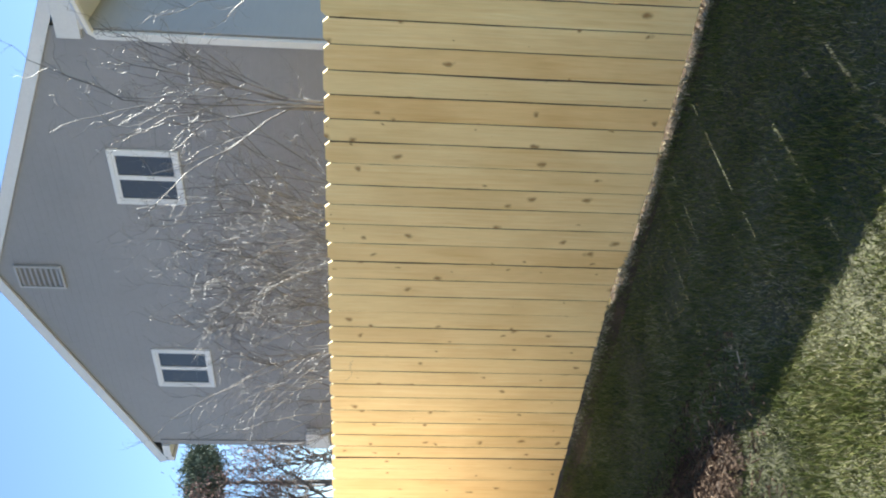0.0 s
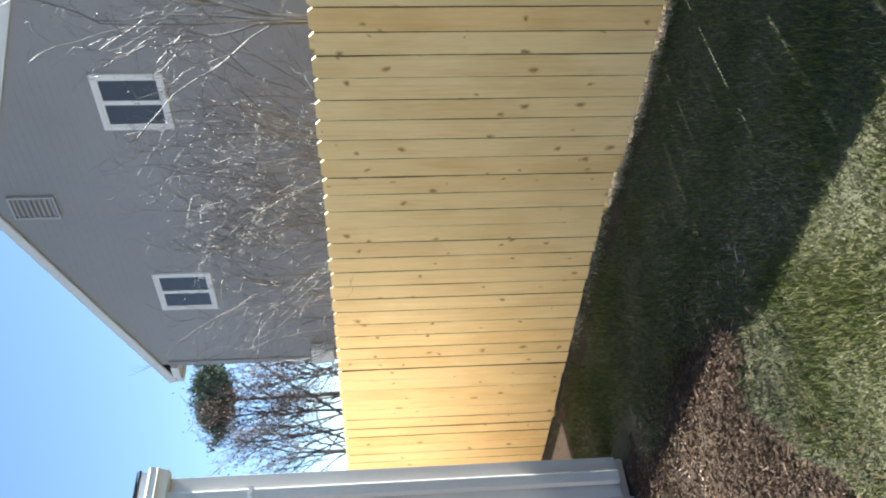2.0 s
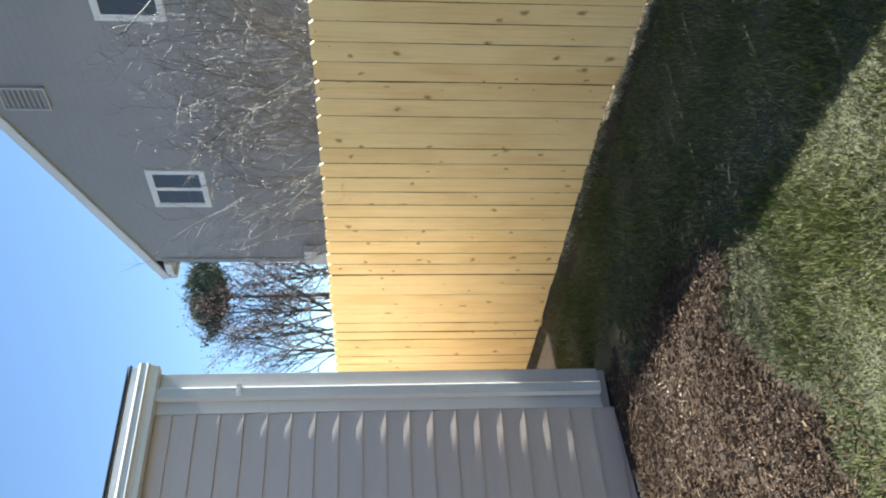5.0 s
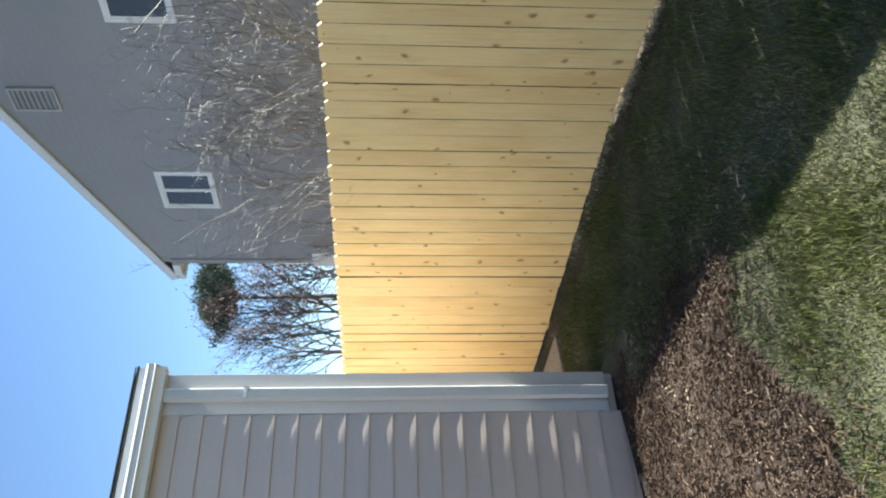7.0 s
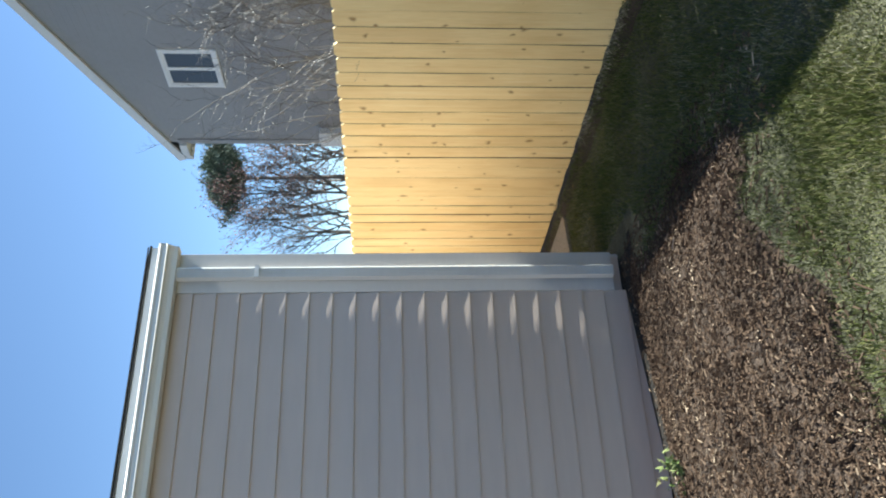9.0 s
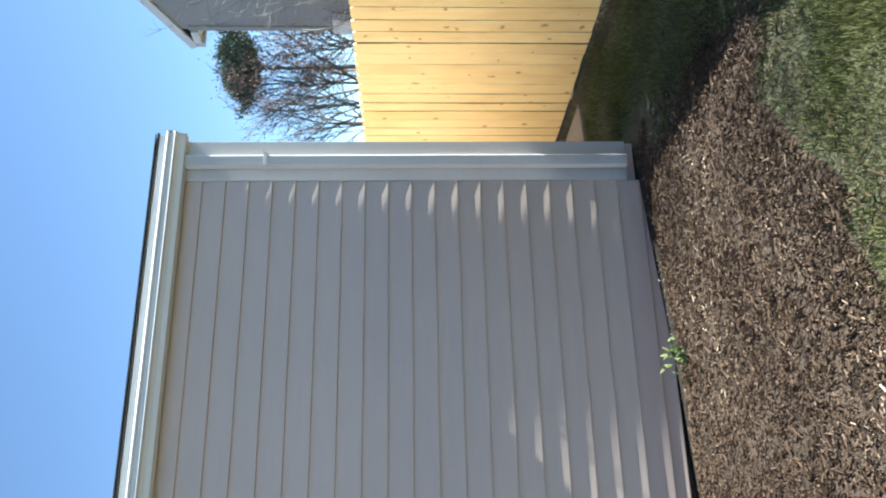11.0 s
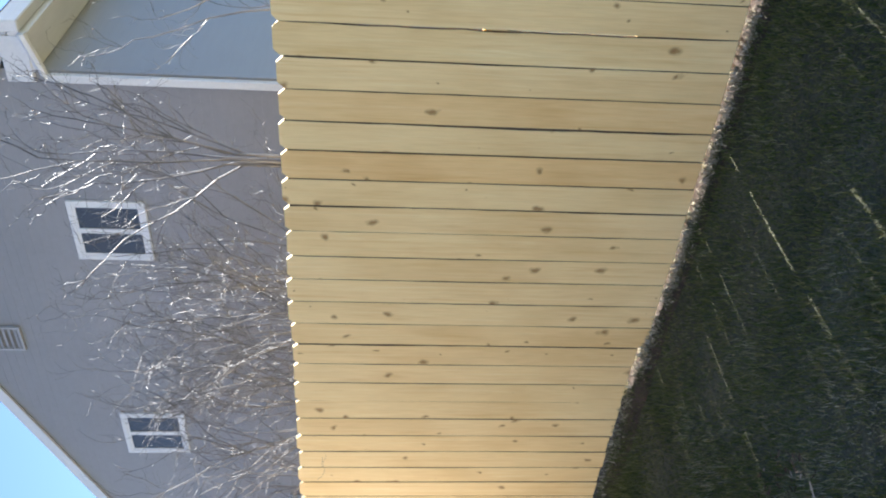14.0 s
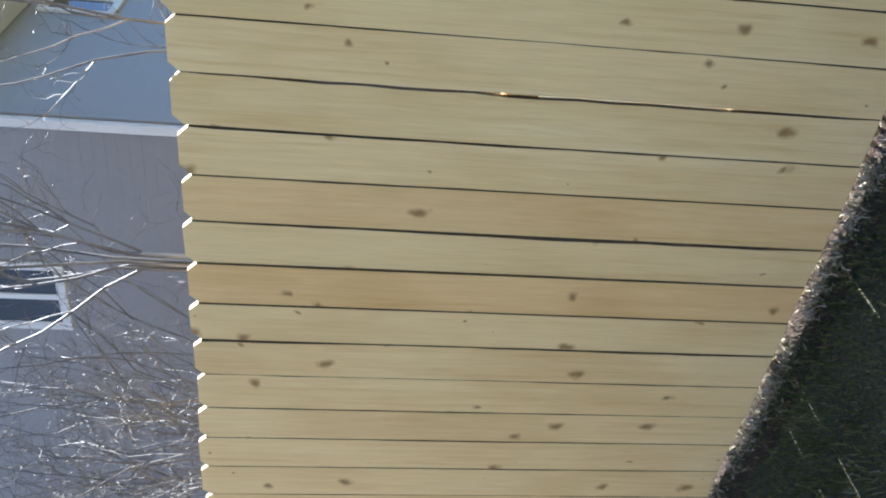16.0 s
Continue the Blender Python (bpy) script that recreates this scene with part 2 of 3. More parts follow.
def add_prism(bm, outline, axis, a, b):
    """A closed outline of 2D points pushed along an axis from a to b."""
    def at(p, v):
        q = list(p)
        q.insert(axis, v)
        return bm.verts.new(q)
    one, two = [at(p, a) for p in outline], [at(p, b) for p in outline]
    n = len(outline)
    for i in range(n):
        bm.faces.new((one[i], one[(i + 1) % n], two[(i + 1) % n], two[i]))
    bm.faces.new(one[::-1])
    bm.faces.new(two)
    bmesh.ops.recalc_face_normals(bm, faces=bm.faces)


def prism(name, outline, axis, a, b, mat, parent=None, label="", bevel=0.0):
    bm = bmesh.new()
    add_prism(bm, outline, axis, a, b)
    if bevel:
        bmesh.ops.bevel(bm, geom=list(bm.edges), offset=bevel, segments=1, affect="EDGES")
    return part(name, bm, mat, parent, label)


def thing(name, label, category, group="", kind="", at=(0, 0, 0)):
    ob = new(name)
    ob.location = at
    ob.empty_display_size = 0.1
    return tagged(ob, label, category, group, kind)


def tube(verts, faces, pts, r0, r1, sides=4):
    """A tapered limb along pts, put into lists of verts and faces."""
    base = len(verts)
    n = len(pts)
    for i, p in enumerate(pts):
        d = (pts[min(i + 1, n - 1)] - pts[max(i - 1, 0)]).normalized()
        u = d.orthogonal().normalized()
        w = d.cross(u)
        r = r0 + (r1 - r0) * i / (n - 1)
        for k in range(sides):
            a = 2 * math.pi * k / sides
            verts.append(p + u * (r * math.cos(a)) + w * (r * math.sin(a)))
    for i in range(n - 1):
        for k in range(sides):
            a, b = base + i * sides + k, base + i * sides + (k + 1) % sides
            faces.append((a, b, b + sides, a + sides))
    faces.append(tuple(base + (n - 1) * sides + k for k in range(sides)))


def limb(rng, start, way, length, bend, steps):
    pts, p, d = [start.copy()], start.copy(), way.normalized()
    for i in range(steps):
        d = (d + Vector((rng.gauss(0, bend), rng.gauss(0, bend), rng.gauss(0, bend) + 0.02))).normalized()
        p = p + d * (length / steps)
        pts.append(p.copy())
    return pts, d


def grow(rng, verts, faces, start, way, length, radius, level, spec):
    """Limbs that fork into finer ones. spec: (children, spread, shrink, bend) for each level."""
    kids, spread, shrink, bend = spec[level]
    pts, d = limb(rng, start, way, length, bend, 5)
    tube(verts, faces, pts, radius, radius * 0.55, 5 if level == 0 else 4 if level == 1 else 3)
    if level + 1 >= len(spec):
        return
    for k in range(kids):
        f = rng.uniform(0.3, 1.0) if k else 1.0
        j = min(int(f * 5), 5)
        side = Vector((rng.gauss(0, 1), rng.gauss(0, 1), rng.gauss(0, 0.6))).normalized()
        grow(rng, verts, faces, pts[j], d + side * spread, length * shrink * rng.uniform(0.7, 1.2), radius * 0.55, level + 1, spec)


# ---- ground ----
GZ = -0.07


def ramp01(v):
    return max(0.0, min(1.0, v))


def ground_height(x, y):
    h = 0.012 * noise.noise(Vector((x * 1.3, y * 1.3, 0.0)))
    bed = ramp01((-2.0 - x) / 0.35) * ramp01((-1.15 - y) / 0.3) * ramp01((x + 4.05) / 0.3)
    h += 0.06 * bed
    h += (-0.010 + 0.060 * ramp01((-2.4 - x) / 0.8)) * math.exp(-((y + 0.01) / 0.08) ** 2)
    if y > 0.03:
        h += max(0.0, 0.03 + 0.06 * noise.noise(Vector((x * 3.1, 5.0, 0.0)))) * ramp01((y - 0.03) / 0.1)
    if y < -1.0 and x < -3.4:
        h -= ramp01((-1.2 - y) * 0.45) * 0.14 * ramp01((-3.5 - x) / 0.5)      # falls towards the wall
        h -= 0.05 * ramp01((-4.06 - x) / 0.06)
    return GZ + h


def build_ground():
    xs = [-900, -200, -60, -25, -12] + [-8 + 0.125 * i for i in range(29)] + [-4.42, -4.3, -4.2, -4.12, -4.09, -4.06] + [-4 + 0.125 * i for i in range(57)] + [6, 12, 30, 120, 900]
    ys = [-900, -200, -60, -20, -10] + [-6 + 0.125 * i for i in range(47)] + [-0.18, -0.12, -0.07, -0.03, 0.0, 0.04, 0.08, 0.14, 0.22, 0.35, 0.5, 0.75, 1.0] + [3, 6, 14, 40, 120, 300, 900]
    verts = [(x, y, ground_height(x, y) if -8 <= x <= 3 and -6 <= y <= 1 else GZ) for y in ys for x in xs]
    w = len(xs)
    faces = [(j * w + i, j * w + i + 1, (j + 1) * w + i + 1, (j + 1) * w + i) for j in range(len(ys) - 1) for i in range(w - 1)]
    ob = raw("ground", verts, faces, SOIL)
    for p in ob.data.polygons:
        p.use_smooth = True
    tagged(ob, "dark lawn soil under patchy winter grass", "ground", kind="structure")


build_ground()


def bed_edge(y):
    """x of the edge between the mulch bed and the lawn."""
    return -2.30 + 0.45 * max(0.0, -2.05 - y) + 0.05 * math.sin(7 * y) + 0.03 * math.sin(17 * y)


def in_bed(x, y):
    return -4.09 + 0.025 * math.sin(9 * y) + 0.015 * math.sin(31 * y) < x < bed_edge(y) and -5.0 < y < -1.5 + 0.06 * math.sin(6 * x)


def build_mulch_base():
    rng = random.Random(4)
    verts, faces = [], []
    ys = [-5.0 + 0.1 * i for i in range(35)]
    n = 22
    for y in ys:
        e = bed_edge(y)
        for i in range(n + 1):
            x = -4.09 + (e + 4.09) * i / n
            edge = min(1.0, (n - i) / 3.0) * min(1.0, (-1.6 - y) / 0.2 + 0.05)
            verts.append((x, y, ground_height(x, y) + 0.004 + 0.02 * edge + rng.uniform(-0.006, 0.008) * edge))
    for j in range(len(ys) - 1):
        for i in range(n):
            a = j * (n + 1) + i
            faces.append((a, a + 1, a + n + 2, a + n + 1))
    ob = raw("mulch_bed", verts, faces, MULCH_SOIL)
    tagged(ob, "brown shredded bark mulch bed beside the house", "mulch bed", kind="structure")


build_mulch_base()


def build_soil_strip():
    # narrow strip of very dark soil between wall and mulch
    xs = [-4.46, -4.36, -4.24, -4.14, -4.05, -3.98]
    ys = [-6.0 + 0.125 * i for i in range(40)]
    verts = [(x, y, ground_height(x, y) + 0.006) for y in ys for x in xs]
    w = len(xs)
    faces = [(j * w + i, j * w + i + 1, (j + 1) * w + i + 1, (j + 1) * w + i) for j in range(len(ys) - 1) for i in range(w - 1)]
    tagged(raw("soil_strip", verts, faces, DARK_SOIL), "dark bare soil along the house wall", "soil", kind="structure")


build_soil_strip()


def build_chips():
    rng = random.Random(11)
    verts, faces = [], []
    count = 0
    while count < 46000:
        x, y = rng.uniform(-4.3, -1.4), rng.uniform(-4.2, -1.2)
        e = bed_edge(y)
        if not in_bed(x, y) and not (x < e + 0.25 and rng.random() < 0.12):
            continue
        count += 1
        z = ground_height(x, y) + 0.026 + rng.uniform(-0.004, 0.012)
        big = rng.random() < 0.10
        ln = rng.uniform(0.025, 0.065) if big else rng.uniform(0.010, 0.032)
        wd = rng.uniform(0.003, 0.007) if big else rng.uniform(0.0018, 0.005)
        a, tilt = rng.uniform(0, math.pi), rng.gauss(0, 0.22)
        d = Vector((math.cos(a) * math.cos(tilt), math.sin(a) * math.cos(tilt), math.sin(tilt)))
        s = Vector((-math.sin(a), math.cos(a), rng.gauss(0, 0.4))).normalized()
        u = d.cross(s).normalized() * rng.uniform(0.0012, 0.003)
        c = Vector((x, y, z))
        b = len(verts)
        for q in (-1, 1):
            verts += [c + d * (q * ln / 2) - s * (wd / 2), c + d * (q * ln / 2) + s * (wd / 2), c + d * (q * ln / 2 * 0.85) + u * 2]
        faces += [(b, b + 2, b + 5, b + 3), (b + 2, b + 1, b + 4, b + 5), (b, b + 1, b + 2), (b + 3, b + 5, b + 4)]
    tagged(raw("mulch_chips", verts, faces, CHIP), "loose shredded brown bark chips on the bed", "mulch", kind="stuff")


build_chips()


def blade(rng, verts, faces, x, y, z, h, lean, width):
    a, b = rng.uniform(0, 2 * math.pi), rng.uniform(0, 2 * math.pi)
    dx, dy = math.cos(a) * width / 2, math.sin(a) * width / 2
    lx, ly = math.cos(b) * lean * h, math.sin(b) * lean * h
    i = len(verts)
    hz = h * math.sqrt(max(0.05, 1 - min(0.95, lean * lean)))
    verts.extend(((x - dx, y - dy, z), (x + dx, y + dy, z), (x + lx * 0.4 + dx * 0.7, y + ly * 0.4 + dy * 0.7, z + hz * 0.6),
                  (x + lx * 0.4 - dx * 0.7, y + ly * 0.4 - dy * 0.7, z + hz * 0.6), (x + lx, y + ly, z + hz)))
    faces.extend(((i, i + 1, i + 2, i + 3), (i + 3, i + 2, i + 4)))


def build_grass():
    rng = random.Random(21)
    verts, faces = [], []
    count = 0
    while count < 240000:
        x, y = rng.uniform(-6.2, 0.8), rng.uniform(-4.0, -0.02)
        near = y < -1.6
        if not near and rng.random() < 0.35:
            continue
        if y < -1.55 + 0.05 * math.sin(6 * x) and x < bed_edge(y) - 0.02 + rng.gauss(0, 0.07):
            continue
        if y < -1.0 and x < -3.75 + 0.15 * math.sin(8 * y):
            continue
        if y < -1.55 and bed_edge(y) - 0.1 < x < bed_edge(y) + 0.3 and rng.random() < 0.5 * (1 - (x - bed_edge(y)) / 0.3):
            continue
        tuft = noise.noise(Vector((x * 2.6, y * 2.6, 3.0)))
        thin = noise.noise(Vector((x * 0.9, y * 0.9, 9.0)))
        if rng.random() < 0.25 - 0.5 * thin:
            continue
        count += 1
        blade(rng, verts, faces, x, y, ground_height(x, y) - 0.004, rng.uniform(0.018, 0.046) * (1 + 0.9 * tuft), abs(rng.gauss(0.45, 0.35)), rng.uniform(0.0022, 0.0046))
    tagged(raw("lawn_grass", verts, faces, GRASS), "short patchy green and straw-coloured lawn grass", "grass", kind="stuff")


build_grass()


def build_fence_foot():
    xs = [-7.5 + 0.1 * i for i in range(92)]
    ys = [-0.13, -0.09, -0.05, 0.0, 0.05, 0.10, 0.16, 0.24, 0.36, 0.5, 0.7, 0.95]
    verts = [(x, y + 0.02 * noise.noise(Vector((x * 6, y * 9, 2.0))), ground_height(x, y) + 0.004 + 0.008 * abs(noise.noise(Vector((x * 9, y * 12, 7.0))))) for y in ys for x in xs]
    w = len(xs)
    faces = [(j * w + i, j * w + i + 1, (j + 1) * w + i + 1, (j + 1) * w + i) for j in range(len(ys) - 1) for i in range(w - 1)]
    tagged(raw("fence_foot_soil", verts, faces, MULCH_SOIL), "dark brown soil under the fence boards", "soil", kind="structure")


build_fence_foot()


def build_litter():
    """Dry grass and leaf litter under the fence's lower edge."""
    rng = random.Random(31)
    verts, faces = [], []
    for _ in range(36000):
        x = rng.uniform(-4.6, 1.2)
        clump = noise.noise(Vector((x * 4.0, 1.0, 0.0))) + 0.6 * noise.noise(Vector((x * 13.0, 4.0, 0.0)))
        amount = min(1.0, max(0.0, (x + 5.4) / 3.0)) * (0.45 + 1.3 * clump)
        if rng.random() > amount:
            continue
        y = rng.gauss(-0.03, 0.022) if rng.random() < 0.6 else rng.uniform(-0.02, 0.22)
        z = ground_height(x, y) + rng.uniform(-0.004, 0.024) * (1 + clump)
        blade(rng, verts, faces, x, y, z, rng.uniform(0.012, 0.036), abs(rng.gauss(0.8, 0.3)), rng.uniform(0.003, 0.008))
    tagged(raw("dry_litter", verts, faces, DRY), "pale dry grass and leaf litter along the fence foot", "dry grass", kind="stuff")


build_litter()

# pale slab by the far end of the fence
prism("concrete_pad", [(-9.5, -1.0), (-5.35, -0.9), (-5.52, -0.11), (-9.5, -0.13)], 2, GZ - 0.05, GZ + 0.035, CONCRETE, bevel=0.006)
tagged(bpy.data.objects["concrete_pad"], "pale tan concrete pad edge beside the fence", "concrete pad", kind="structure")


# ---- fence ----
PITCH = 0.14


def picket_mesh(rng, mat, gap):
    """A dog-eared board, origin at its foot, slightly bowed. gap: the widest space that it leaves to the next board; the joint closes and opens along its length."""
    groove = rng.choice((0.0004, 0.0008, 0.0014, 0.002, 0.0026))
    h, th = 1.755 + rng.uniform(-0.004, 0.004), 0.016
    ear = rng.uniform(0.022, 0.027)
    bow, cup = rng.gauss(0, 0.0008), rng.gauss(0, 0.0012)
    phase, waves = rng.uniform(0, 6.28), rng.uniform(2.0, 6.0)
    bm = bmesh.new()
    rows = []
    half = PITCH / 2
    for z in [h * i / 20 for i in range(20)] + [h - ear, h]:
        cut = ear if z == h else 0.0
        o = bow * math.sin(math.pi * z / h)
        opened = gap * max(0.0, 0.62 + 0.5 * math.sin(phase + waves * z) + rng.gauss(0, 0.22))
        right = half + 0.0003 - opened
        left = half + 0.0003
        front = groove + max(0.0, rng.gauss(0, 0.0005))
        rows.append([bm.verts.new(c) for c in ((o - left + front + cut, cup, z), (o + right - front - cut, -cup, z), (o + right - cut, 0.0148, z),
                                                (o + right - cut, th, z), (o - left + cut, th, z), (o - left + cut, 0.0148, z))])
    for a, b in zip(rows, rows[1:]):
        for k in range(6):
            f = bm.faces.new((a[k], a[(k + 1) % 6], b[(k + 1) % 6], b[k]))
            # groove sides take the darker colour that stands in for joint shade
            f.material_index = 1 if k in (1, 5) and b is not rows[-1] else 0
    bm.faces.new(rows[0][::-1])
    bm.faces.new(rows[-1])
    me = bpy.data.meshes.new("picket")
    bm.normal_update()
    bm.to_mesh(me)
    bm.free()
    me.materials.append(mat)
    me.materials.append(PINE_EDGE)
    return me


def build_fence():
    rng = random.Random(8)
    fence = thing("fence", "new yellow pine dog-eared privacy fence", "fence")
    meshes = [picket_mesh(rng, PINE, rng.choice((0.0015, 0.0025, 0.0035, 0.0045, 0.006))) for _ in range(30)]
    red = picket_mesh(rng, PINE_RED, 0.001)
    for k in range(-47, 24):
        ob = new("picket", red if k in (0, 2) else rng.choice(meshes))
        ob.parent = fence
        tall = k > -8                      # the nearer boards reach lower
        ob.matrix_basis = pose(-1.89 + PITCH * (k + 0.5) + rng.gauss(0, 0.0004), rng.uniform(0.0, 0.003), (-0.036 if tall else 0.010) + rng.uniform(-0.005, 0.005), 0, rng.gauss(0, 0.02), rng.gauss(0, 0.3)) @ Matrix.Diagonal((1, 1, 1.0262 if tall else 1, 1))
    for z in (0.32, 0.92, 1.5):
        box("rail", (-8.4, 0.022, z - 0.045), (1.45, 0.060, z + 0.045), PINE, fence, 0.003)
    for i in range(5):
        x = -8.1 + 2.42 * i
        box("post", (x - 0.045, 0.064, GZ - 0.3), (x + 0.045, 0.154, 1.70), PINE, fence, 0.004)


build_fence()


# ---- own house beside the mulch bed ----
XW, YC = -4.4, -1.09      # side wall plane, corner
LAP, EAVE = 0.146, 2.77


def build_own_house():
    house = thing("house", "grey lap-sided house corner with white gutter and downspout", "house", at=(XW, YC, -0.1))
    inv = Matrix.Translation((-XW, -YC, 0.1))

    def put(ob):
        ob.matrix_basis = inv
        return ob
    put(box("foundation", (-14.0, -9.0, -0.5), (XW - 0.03, YC - 0.02, -0.10), FOUNDATION, house))
    put(box("wall", (-14.0, -9.0, -0.10), (XW - 0.012, YC - 0.006, EAVE + 0.02), OWN_SIDING, house))
    # side wall, lap by lap
    n = 21
    p = 0.016
    wob = random.Random(61)
    for i in range(n):
        z0 = max(-0.20, -0.2615 + LAP * i)
        z1 = min(-0.2615 + LAP * (i + 1) + 0.02, EAVE + 0.01)
        bm = bmesh.new()
        rings = []
        ends = [0.0, 0.1, 0.22, 0.4, 0.7, 1.1, 1.6, 2.1, 2.7, 3.5, 5.0, 7.66]
        for d in ends:
            e = wob.uniform(-0.0005, 0.0007) if d else 0.0
            ring = ((XW - 0.011, z0), (XW + p + e, z0), (XW + p + e - 0.0002, z0 + 0.006), (XW - 0.001, z1), (XW - 0.011, z1))
            rings.append([bm.verts.new((x, -1.352 - d, z)) for x, z in ring])
        for a, b in zip(rings, rings[1:]):
            for k in range(5):
                bm.faces.new((a[k], b[k], b[(k + 1) % 5], a[(k + 1) % 5]))
        bm.faces.new(rings[0])
        bm.faces.new(rings[-1][::-1])
        bmesh.ops.recalc_face_normals(bm, faces=bm.faces[:])
        put(part("siding_board", bm, OWN_SIDING, house))
    # wall that faces the fence
    for i in range(n):
        z0 = max(-0.20, -0.2615 + LAP * i)
        z1 = min(-0.2615 + LAP * (i + 1) + 0.02, EAVE + 0.01)
        bm = bmesh.new()
        add_prism(bm, [(YC - 0.005, z0), (YC + p, z0), (YC + p, z0 + 0.006), (YC + 0.0, z1), (YC - 0.005, z1)], 0, -14.0, XW - 0.10)
        put(part("siding_board", bm, OWN_SIDING, house))
    put(box("corner_board", (XW - 0.011, -1.350, -0.045), (XW + 0.0165, YC + 0.017, EAVE), OWN_TRIM, house, 0.002, "pale grey corner board"))
    put(box("corner_board", (XW - 0.10, YC - 0.004, -0.14), (XW - 0.012, YC + 0.017, EAVE), OWN_TRIM, house, 0.002, "pale grey corner board"))
    put(box("frieze", (XW - 0.011, -9.0, EAVE + 0.012), (XW + 0.014, YC + 0.01, EAVE + 0.09), OWN_TRIM, house, 0.002))
    put(box("soffit", (-14.2, -9.1, EAVE + 0.092), (XW + 0.03, YC + 0.02, EAVE + 0.112), WHITE_METAL, house))
    # gutter: ogee outline along the eave
    g0 = XW + 0.016
    ogee = [(g0, EAVE - 0.005), (g0 + 0.075, EAVE - 0.005), (g0 + 0.082, EAVE + 0.022), (g0 + 0.098, EAVE + 0.045), (g0 + 0.112, EAVE + 0.055),
            (g0 + 0.112, EAVE + 0.085), (g0 + 0.122, EAVE + 0.087), (g0 + 0.122, EAVE + 0.104), (g0 + 0.105, EAVE + 0.104), (g0 + 0.105, EAVE + 0.060), (g0, EAVE + 0.050)]
    gut = put(prism("gutter", ogee, 1, -9.0, YC + 0.03, WHITE_METAL, house, "white ogee gutter"))
    gcap = [(g0, EAVE - 0.008), (g0 + 0.078, EAVE - 0.008), (g0 + 0.086, EAVE + 0.022), (g0 + 0.115, EAVE + 0.053), (g0 + 0.126, EAVE + 0.106), (g0, EAVE + 0.106)]
    for bx, bz in ((g0 + 0.118, EAVE + 0.098), (g0 + 0.113, EAVE + 0.056)):
        vs, fs = [], []
        tube(vs, fs, [Vector((bx, -9.0, bz)), Vector((bx, -5.0, bz)), Vector((bx, YC + 0.032, bz))], 0.0075, 0.0075, 10)
        bead = raw("bead", vs, fs, WHITE_METAL, gut)
        for f in bead.data.polygons:
            f.use_smooth = True
    prism("end_cap", gcap, 1, YC + 0.03, YC + 0.034, WHITE_METAL, gut)
    # ribbed downspout, held off the wall by straps
    s0 = XW + 0.0165 + 0.016
    y0, y1 = -1.272, -1.196
    ribs = [(s0, y0)]
    m = 5
    for k in range(m):
        a = y0 + (y1 - 0.012 - y0) * k / m
        b = (y1 - 0.012 - y0) / m
        ribs += [(s0 + 0.052, a + 0.003), (s0 + 0.052, a + b * 0.55), (s0 + 0.042, a + b * 0.66), (s0 + 0.042, a + b * 0.92)]
    ribs += [(s0 + 0.052, y1 - 0.012), (s0 + 0.047, y1), (s0, y1)]
    spout = put(prism("downspout", ribs, 2, -0.035, EAVE - 0.004, WHITE_METAL, house, "white ribbed metal downspout"))
    for v in spout.data.vertices:                      # leans in towards the wall at its top
        v.co.x -= 0.010 * ramp01(v.co.z / EAVE)
    for z in (2.26,):
        bm = bmesh.new()
        add_box(bm, (s0 + 0.002, y0 - 0.005, z - 0.013), (s0 + 0.056, y0 - 0.001, z + 0.013))
        add_box(bm, (s0 + 0.053, y0 - 0.005, z - 0.013), (s0 + 0.056, y1 + 0.005, z + 0.013))
        add_box(bm, (s0 + 0.002, y1 + 0.001, z - 0.013), (s0 + 0.056, y1 + 0.005, z + 0.013))
        add_box(bm, (s0 + 0.056, (y0 + y1) / 2 - 0.006, z - 0.006), (s0 + 0.060, (y0 + y1) / 2 + 0.006, z + 0.006))
        part("strap", bm, WHITE_METAL, spout)
    # roof: slopes up away from the side wall
    r0, r1 = XW + 0.055, -9.2
    zr = EAVE + 0.175
    roof = put(prism("roof", [(r0, zr), (r0, zr + 0.012), (r1, zr + 0.012 + (r0 - r1) * 0.28), (-14.1, zr + 0.4), (-14.1, zr)], 1, -9.2, YC + 0.06, SHINGLE, house, "dark asphalt shingle roof"))
    put(box("fascia", (XW + 0.02, -9.2, EAVE + 0.113), (XW + 0.045, YC + 0.05, zr - 0.002), WHITE_METAL, house))
    for j in range(16):
        a = -9.2 + 0.51 * j
        put(prism("shingle", [(r0 + 0.012, zr + 0.014), (r0 + 0.012, zr + 0.021), (r0 - 0.30, zr + 0.11), (r0 - 0.30, zr + 0.10)], 1, a, min(a + 0.506, YC + 0.07), SHINGLE, house))


build_own_house()

# plain siding wall added unseen behind the camera, to bounce sun onto the fence
box("wall_rear", (-4.36, -8.4, -0.12), (-0.6, -8.1, 4.1), OWN_SIDING, bevel=0.01)
tagged(bpy.data.objects["wall_rear"], "added plain grey wall, unseen, bouncing sunlight onto the fence", "wall", kind="structure")


# ---- neighbour's house behind the fence ----
YH = 4.437
HX0, HX1 = -10.75, -3.68
HE = 4.81
APX, APZ = -7.17, 6.25


